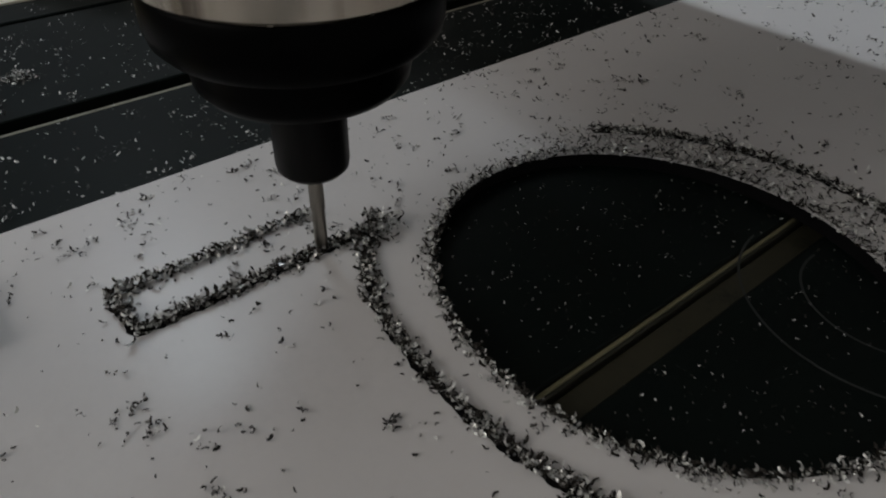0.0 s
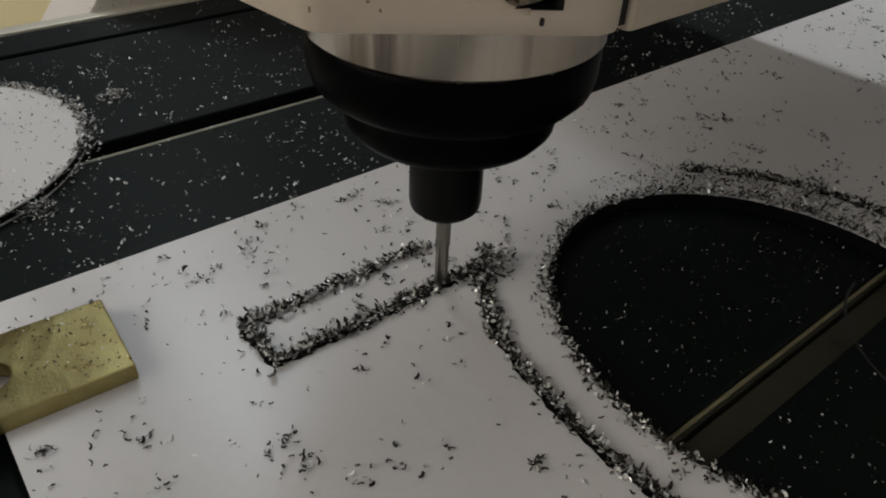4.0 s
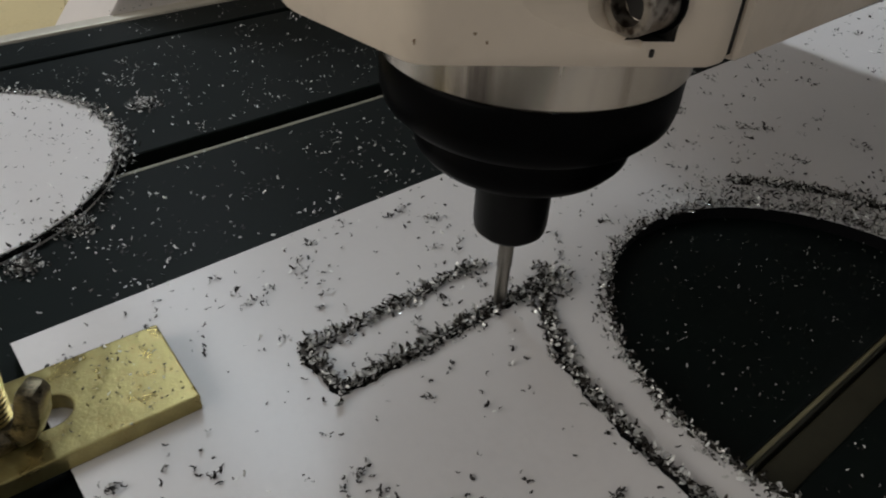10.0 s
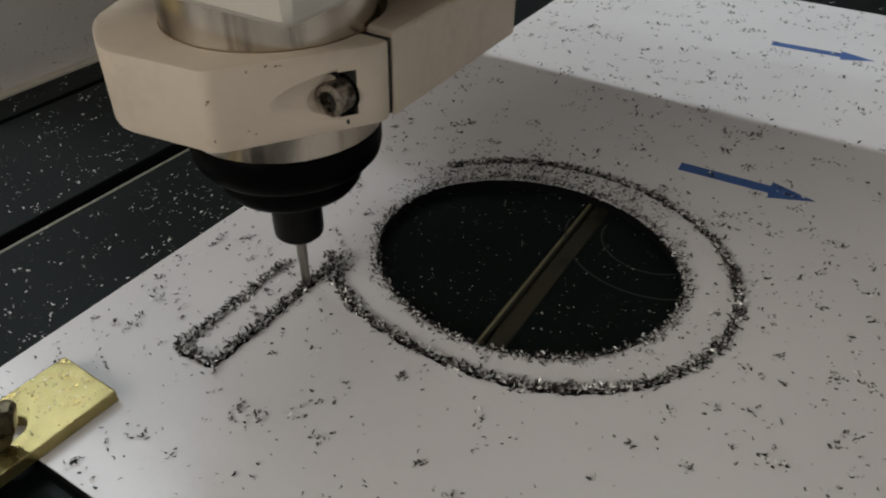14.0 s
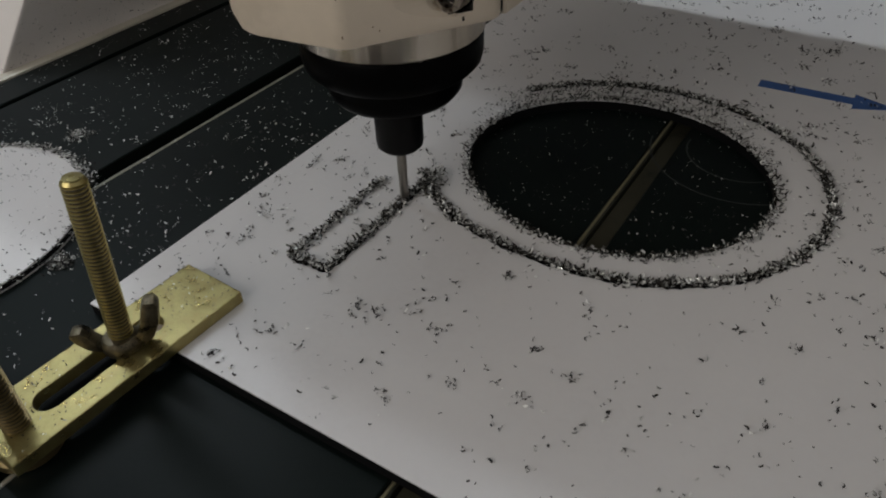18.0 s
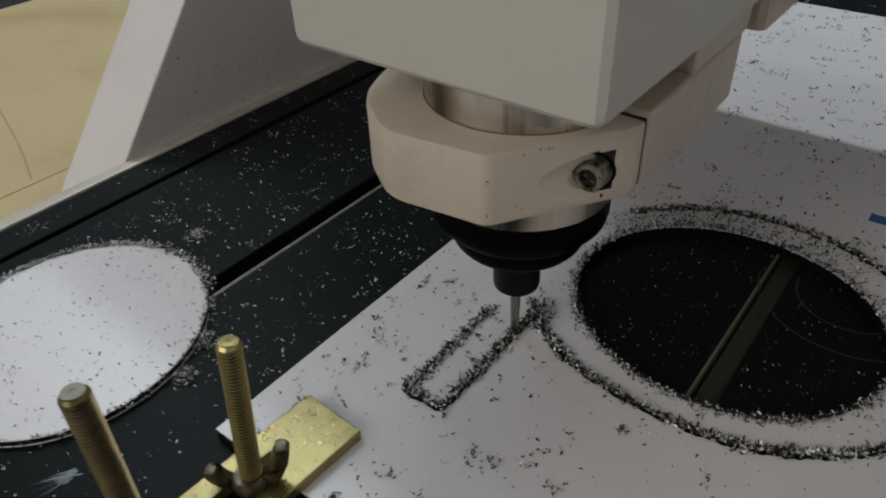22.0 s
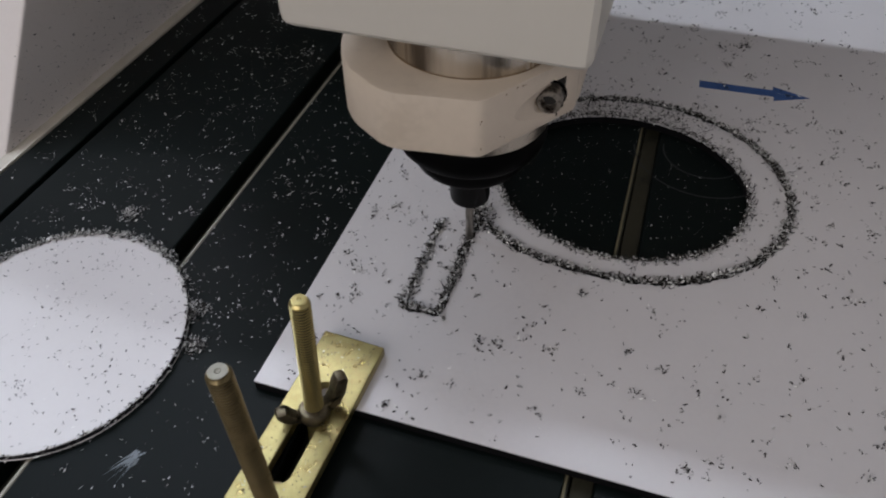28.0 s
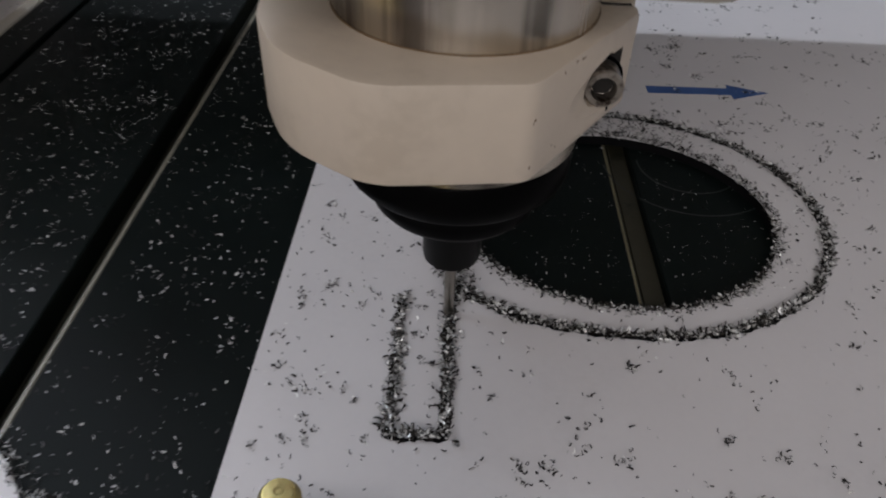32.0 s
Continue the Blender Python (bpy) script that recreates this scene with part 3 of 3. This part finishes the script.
def spindle_clamp():
    ob = thing("spindle_clamp", (TX, TY, 83), "ivory painted split clamp gripping the spindle", "spindle clamp")
    n = 40
    # front half: facetted outside, round bore
    outside = [(42.5, 1.0), (42.0, -4.0), (15.5, -43.5), (-19, -48.0), (-40, -34), (-49, -13), (-49.5, 1.0)]
    bore = [(33.0 * math.cos(math.pi + math.pi * k / n), 33.0 * math.sin(math.pi + math.pi * k / n) + 1.0) for k in range(n + 1)]
    bm = prism(outside + bore, 0.8, 25.2, 0.0)
    for x, y, w in ((-19, -48, 6.0), (-40, -34, 8.0), (-49, -13, 7.0)):
        soft = [e for e in bm.edges if abs(e.verts[0].co.z - e.verts[1].co.z) > 5 and abs(e.verts[0].co.x - x) + abs(e.verts[0].co.y - y) < 0.1]
        bmesh.ops.bevel(bm, geom=soft, offset=w, segments=6, affect="EDGES", profile=0.5)
    upright = [e for e in bm.edges if abs(e.verts[0].co.z - e.verts[1].co.z) > 5 and min(abs(e.verts[0].co.x - x) + abs(e.verts[0].co.y - y) for x, y in outside[2:3]) < 0.1]
    bmesh.ops.bevel(bm, geom=upright, offset=2.6, segments=3, affect="EDGES", profile=0.5)
    edges = [e for e in bm.edges if e.calc_face_angle() > radians(30) and max(math.hypot(v.co.x, v.co.y) for v in e.verts) > 36]
    bmesh.ops.bevel(bm, geom=edges, offset=1.6, segments=2, affect="EDGES", profile=0.6)
    front = part("clamp_front", bm, PAINT, ob, smooth=True)
    # screw pocket: a long shallow scoop running into a square seat
    fx, fz = 34.0, 12.2
    run, out = Vector((0.415, 0.91, 0.0)), Vector((0.91, -0.415, 0.0))
    mid = Vector((24.4, -30.2, fz)) + out * 11.0
    scoop = lathe([(11.0, -30.0), (11.0, 19.6)], 48)
    turned(scoop, Matrix.Translation(mid) @ run.to_track_quat("Z", "Y").to_matrix().to_4x4())
    scoop = part("scoop_tmp", scoop, PAINT, ob)
    # seat faces cut in near-black, for grease and the shade inside the pocket
    seat = part("seat_tmp", box(33.5, 60, -60, -9.4, fz - 6.7, fz + 6.7), DARKGAP, ob)
    along = Matrix.Translation((fx, -9.6, fz - 0.9)) @ Matrix.Rotation(radians(90), 4, "X")
    room_for_head = part("head_tmp", turned(lathe([(5.05, 4.6), (5.05, 40.0)], 40), along), PAINT, ob)
    for tool in (scoop, seat, room_for_head):
        mod = front.modifiers.new("pocket", "BOOLEAN")
        mod.operation, mod.object, mod.solver = "DIFFERENCE", tool, "EXACT"
        mod.material_mode = "TRANSFER"
    bpy.context.view_layer.update()
    solid = bpy.data.meshes.new_from_object(front.evaluated_get(bpy.context.evaluated_depsgraph_get()))
    front.modifiers.clear()
    front.data = solid
    for tool in (scoop, seat, room_for_head):
        bpy.data.objects.remove(tool)
    # the seat's floor carries the same grease and painted shade
    part("pocket_seat", box(31.5, 38.0, -9.9, -9.5, fz - 6.9, fz + 6.9), DARKGAP, front, "seat of the screw pocket, dark for grease and painted shade")
    part("washer", turned(lathe([(5.3, 0.0), (5.5, 0.2), (5.5, 0.9), (5.2, 1.1)], 28), along), BLACK, front, "black washer under the screw", smooth=True)
    screw = lathe([(4.8, 1.1), (4.8, 7.3), (4.3, 7.9), (3.1, 7.9), (2.9, 7.4), (2.8, 4.6), (2.6, 4.5)], 28)
    part("clamp_screw", turned(screw, along), SCREW, front, "worn steel socket screw", smooth=True)
    part("socket", turned(lathe([(2.95, 4.5), (2.95, 4.7)], 6), along), DARKGAP, front, "dark hex bottom of the socket")
    mark = turned(box(-0.4, 0.4, -0.25, 0.25, 2.9, 4.3, 0.2, 1), Matrix.Translation((36.6, -12.2, 0)) @ Matrix.Rotation(radians(56), 4, "Z"))
    part("paint_nick", mark, DARKGAP, front, "small dark nick in the paint")
    # chipped paint along the edges of the casting
    rng = random.Random(21)
    chipped = Matrix.Translation((15.5, -43.5, 0)) @ Matrix.Rotation(math.atan2(39.5, 26.5), 4, "Z")
    for k in range(9):
        u, z = rng.choice(((rng.uniform(-0.5, 1.0), rng.uniform(3, 22)), (rng.uniform(4, 44), rng.choice((23.4, 2.4)) + rng.gauss(0, 0.3)), (rng.uniform(4, 20), rng.uniform(4, 21))))
        w, h = rng.uniform(0.2, 0.55), rng.uniform(0.15, 0.6)
        bm = prism([(u + w * math.cos(a) * rng.uniform(0.6, 1.2), z + h * math.sin(a) * rng.uniform(0.6, 1.2)) for a in (2 * math.pi * q / 7 for q in range(7))], -0.05, 0.05)
        part("paint_chip", turned(bm, chipped @ Matrix.Rotation(radians(90), 4, "X")), CHIPPED, front, "small brown chip in the paint")
    part("split", box(-49, 41.2, 1.3, 3.6, 1.6, 24.4), DARKGAP, ob, "dark gap of the split clamp")
    bore = [(33.0 * math.cos(math.pi * k / n), 33.0 * math.sin(math.pi * k / n) + 3.6) for k in range(n + 1)]
    rear = [(-49.5, 3.6), (-49.5, 84), (-44, 90), (36, 90), (41.5, 84), (42.5, 3.6)]
    bm = prism(rear + bore, 0.0, 26.5, 0.0)
    edges = [e for e in bm.edges if e.calc_face_angle() > radians(25) and max(math.hypot(v.co.x, v.co.y) for v in e.verts) > 37]
    bmesh.ops.bevel(bm, geom=edges, offset=2.0, segments=3, affect="EDGES", profile=0.6)
    part("clamp_rear", bm, PAINT, ob, smooth=True)
    part("neck", box(-48.5, 41.8, 36, 89, 25.8, 43.4, 2), PAINT, ob)


spindle_clamp()


# ---- swarf ----
def chips(name, spots, label, seed, size=(1.0, 2.6), mat=CHIP):
    """Many small curled shavings lying at the given (x, y, z) spots, joined as one mesh."""
    rng = random.Random(seed)
    verts, faces = [], []
    for x, y, z in spots:
        l = 0.78 * rng.uniform(*size)
        w = l * rng.uniform(0.16, 0.36)
        a = rng.uniform(0, 2 * math.pi)
        curl = rng.uniform(1.6, 6.0) * rng.choice((-1, 1))
        lift = rng.uniform(0.0, 0.55)
        tilt = rng.uniform(-0.8, 0.8)
        base = len(verts)
        px, py, pz, d = x, y, z + 0.12, a
        steps = 4
        for k in range(steps):
            nx, ny = -math.sin(d) * w / 2, math.cos(d) * w / 2
            rise = abs(tilt) * w / 2
            verts.append((px + nx * math.cos(tilt), py + ny * math.cos(tilt), pz + rise + tilt * w / 2))
            verts.append((px - nx * math.cos(tilt), py - ny * math.cos(tilt), pz + rise - tilt * w / 2))
            px += math.cos(d) * l / steps
            py += math.sin(d) * l / steps
            pz += lift * l / steps * math.sin(math.pi * (k + 0.5) / steps) * 1.6
            d += curl / steps
        for k in range(steps - 1):
            b = base + 2 * k
            faces.append((b, b + 1, b + 3, b + 2))
    me = bpy.data.meshes.new(name)
    me.from_pydata([(a * MM, b * MM, c * MM) for a, b, c in verts], [], faces)
    me.materials.append(mat)
    return tagged(new(name, me), label, "swarf", kind="stuff")


RNG = random.Random(11)


def inside(x, y, a, b):
    return (x / a) ** 2 + (y / b) ** 2 < 1


def on_clamp(x, y):
    return abs(x + 92.0 - 0.042 * (y + 187)) < 15.5 and -230 < y < -143


def in_cutout(x, y, grow=0.0):
    c, s = math.cos(CUT_TURN), math.sin(CUT_TURN)
    u, v = x - CUT_X, y - CUT_Y
    return inside(u * c + v * s, v * c - u * s, CUT_A + grow, CUT_B + grow)


def clustered(n, x0, x1, y0, y1, keep, z, spread=3.0, mean=3):
    out = []
    while len(out) < n:
        x, y = RNG.uniform(x0, x1), RNG.uniform(y0, y1)
        if not keep(x, y):
            continue
        for k in range(1 + int(RNG.expovariate(1.0 / mean))):
            u, v = x + RNG.gauss(0, spread), y + RNG.gauss(0, spread)
            if keep(u, v):
                out.append((u, v, z + RNG.uniform(0, 0.4)))
    return out


def all_chips():
    on_sheet = lambda x, y: SX0 + 1 < x < 180 and SY0 + 1 < y < SY1 and not inside(x - HOLE_X, y - HOLE_Y, HOLE_A, HOLE_B) and not on_clamp(x, y)
    def settled(x, y):
        """Fewer shavings stay on the open front of the sheet than beside and behind the cut."""
        if not on_sheet(x, y):
            return False
        front = y < -58 and x > -58
        return RNG.random() < (0.6 if front else 0.9)

    near = clustered(2100, -122, 150, -172, 75, settled, 0.0, 1.1, 6)
    near += clustered(1000, -122, 170, -172, 75, settled, 0.0, 3.0, 1)
    chips("sheet_swarf", near, "dark shavings with painted glints scattered over the white sheet", 1, (1.1, 3.1))
    far = clustered(3300, -122, 180, 60, 400, on_sheet, 0.0, 2.0, 4)
    chips("sheet_swarf", far, "dark shavings scattered over the far part of the sheet", 2, (1.3, 3.6))
    on_table = lambda x, y: -320 < x < SX0 - 1 and y > TABLE_Y0 + 2 and not in_cutout(x, y, 1) and all(abs(x - c) > 6 for c in SLOTS)
    chips("table_swarf", clustered(3300, -320, -120, -150, 230, on_table, ZT, 2.6, 2), "bright and dark shavings on the black table", 3, (1.0, 2.7), CHIP_BRIGHT)
    on_far = lambda x, y: -320 < x < 330 and (y > SY1 + 1 or x < SX0 - 1) and all(abs(x - c) > 6 for c in SLOTS)
    chips("table_swarf", clustered(1900, -320, 260, 232, 560, on_far, ZT, 3.0, 3), "shavings on the far end of the black table", 14, (1.2, 3.0), CHIP_BRIGHT)
    chips("table_swarf", clustered(300, -320, -120, -248, -120, on_table, ZT, 6.0, 1), "few shavings on the black table", 4, (0.9, 2.2), CHIP_BRIGHT)
    # heaps along the cut-out's edge
    heap = []
    c, s = math.cos(CUT_TURN), math.sin(CUT_TURN)
    for k in range(9000):
        a = RNG.uniform(0, 2 * math.pi)
        # banked against the back of the offcut, swept clean before it
        back = math.sin(a - radians(52))
        if RNG.random() > (0.2 + 0.75 * max(0.0, back) ** 0.6 * (0.75 + 0.25 * math.sin(a * 17)) if back > -0.25 else 0.1):
            continue
        r = RNG.gauss(0.2, 0.5)
        if back > -0.25:
            r = abs(RNG.gauss(0, 3.0)) - 1.2 - 1.5 * RNG.random() ** 3
        t = a - CUT_TURN
        u, v = (CUT_A + r) * math.cos(t), (CUT_B + r) * math.sin(t)
        low = 3.2 if r < 0 else 0.0
        heap.append((CUT_X + u * c - v * s, CUT_Y + u * s + v * c, ZT + low + max(0, 4.4 - low - abs(r) * 0.75) * RNG.random()))
    for cx, cy in ((-168.4, -145.3), (-158.1, -162.4), (-235, -98.3)):
        for k in range(260):
            u, v = RNG.gauss(0, 2.6), RNG.gauss(0, 2.6)
            heap.append((cx + u, cy + v, ZT + max(0.2, 3.6 - 0.8 * math.hypot(u, v)) * RNG.random()))
    for k in range(1100):
        u, v = 1.1 * RNG.uniform(-14, 14), RNG.gauss(0, 2.3)
        heap.append((-257.5 + 0.87 * u + 0.5 * v, -240 + 0.5 * u - 0.87 * v, ZT + max(0.2, 5.5 - 0.15 * abs(u) - 1.2 * abs(v)) * RNG.random()))
    chips("cutout_swarf", heap, "heaped shavings against the edge of the offcut", 5, (1.2, 3.4), BANK_CHIP)
    chips("cutout_top_swarf", clustered(560, -285, -155, -240, -110, lambda x, y: in_cutout(x, y, -2), ZT + 3.2, 3.0, 1), "dark shavings on the white offcut", 6, (0.9, 2.4))
    chips("hole_swarf", clustered(700, -65, 68, -63, 56, lambda x, y: inside(x - HOLE_X, y - HOLE_Y, HOLE_A - 1, HOLE_B - 1) and abs(x - 11) > 6, ZT, 4.0, 1), "shavings with painted glints on the black table inside the hole", 7, (0.7, 1.6), GROOVE_CHIP)
    # rims and milled line
    rim = []
    for k in range(3000):
        a = RNG.uniform(0, 2 * math.pi)
        r = 1.0 + abs(RNG.gauss(0, 1.7)) / 62
        if RNG.random() < 0.5:
            r = 1.0 - RNG.uniform(0.0, 1.2) / 62
        rim.append((HOLE_X + HOLE_A * r * math.cos(a), HOLE_Y + HOLE_B * r * math.sin(a), RNG.uniform(-0.5, 1.2)))
    # between the rim and the groove at the back of the hole
    for k in range(1250):
        a = radians(RNG.triangular(40, 175, 110))
        u = RNG.random()
        rim.append(((HOLE_X + HOLE_A * math.cos(a)) * (1 - u) + (RING_X + RING_A * math.cos(a)) * u + RNG.gauss(0, 0.8),
                    (HOLE_Y + HOLE_B * math.sin(a)) * (1 - u) + (RING_Y + RING_B * math.sin(a)) * u + RNG.gauss(0, 0.8), RNG.uniform(0, 0.8)))
    chips("rim_swarf", rim, "dark shavings clinging round the hole's rim", 8, (1.3, 3.6), GROOVE_CHIP)
    line = groove_line()
    pile = []
    for i, (x, y) in enumerate(line):
        wide = 1.3 + 0.35 * math.sin(i * 0.11) + 0.3 * math.sin(i * 0.043 + 1) + 0.3 * math.sin(i * 0.37) + RNG.uniform(-0.3, 0.4)
        share = 0.8 if x < -76 and -117 < y < -58 else 1.0
        for k in range(int(RNG.triangular(5, 24, 14) * share)):
            d = max(-3.4, min(3.4, RNG.gauss(0, wide)))
            a = RNG.uniform(0, 2 * math.pi)
            pile.append((x + d * math.cos(a), y + d * math.sin(a), RNG.uniform(0, max(0.2, 1.7 - 0.7 * abs(d)))))
        if RNG.random() < 0.11:
            # a curl thrown clear of the line
            a, d = RNG.uniform(0, 2 * math.pi), RNG.uniform(2.5, 4.5)
            pile += [(x + d * math.cos(a) + RNG.gauss(0, 0.5), y + d * math.sin(a) + RNG.gauss(0, 0.5), RNG.uniform(0, 1.0)) for k in range(5)]
    for k in range(260):
        pile.append((-61 + RNG.gauss(0, 2.5), -50 + RNG.gauss(0, 2.5), RNG.uniform(0, 3.0)))
    chips("groove_swarf", pile, "dense curled shavings heaped along the milled groove", 9, (1.5, 4.4), GROOVE_CHIP)
    cl = []
    for k in range(110):
        cl.append((RNG.uniform(-104, -77.5), RNG.triangular(-176, -146, -149), 4.65))
    for k in range(190):
        # fine dust round the foot of the jack screw
        y = RNG.triangular(-228, -186, -214)
        cl.append((-92 + 0.042 * (y + 187) + RNG.uniform(-12, 12), y, 4.65))
    cl = [q for q in cl if not (abs(q[0] + 92) < 5.5 and -214 < q[1] < -168)]
    chips("clamp_swarf", cl, "shavings on the clamp plate", 10, (0.8, 1.9))
    # shavings clinging to the upright's inner face
    up = []
    for k in range(900):
        y = TY + RNG.uniform(-10, 260)
        up.append((y, 2 + RNG.expovariate(1 / 24.0)))
    spots = [(-330.7, y, z + ZT) for y, z in up if y > TY - 13 + 0.84 * z]
    chips("upright_swarf", spots, "shavings clinging to the grey upright", 12, (1.0, 2.6))
    chips("cover_swarf", clustered(70, -760, -530, -250, 260, lambda x, y: x < -531, -96.9, 20.0, 1), "few dark specks on the tan side cover", 15, (1.0, 2.4))


all_chips()
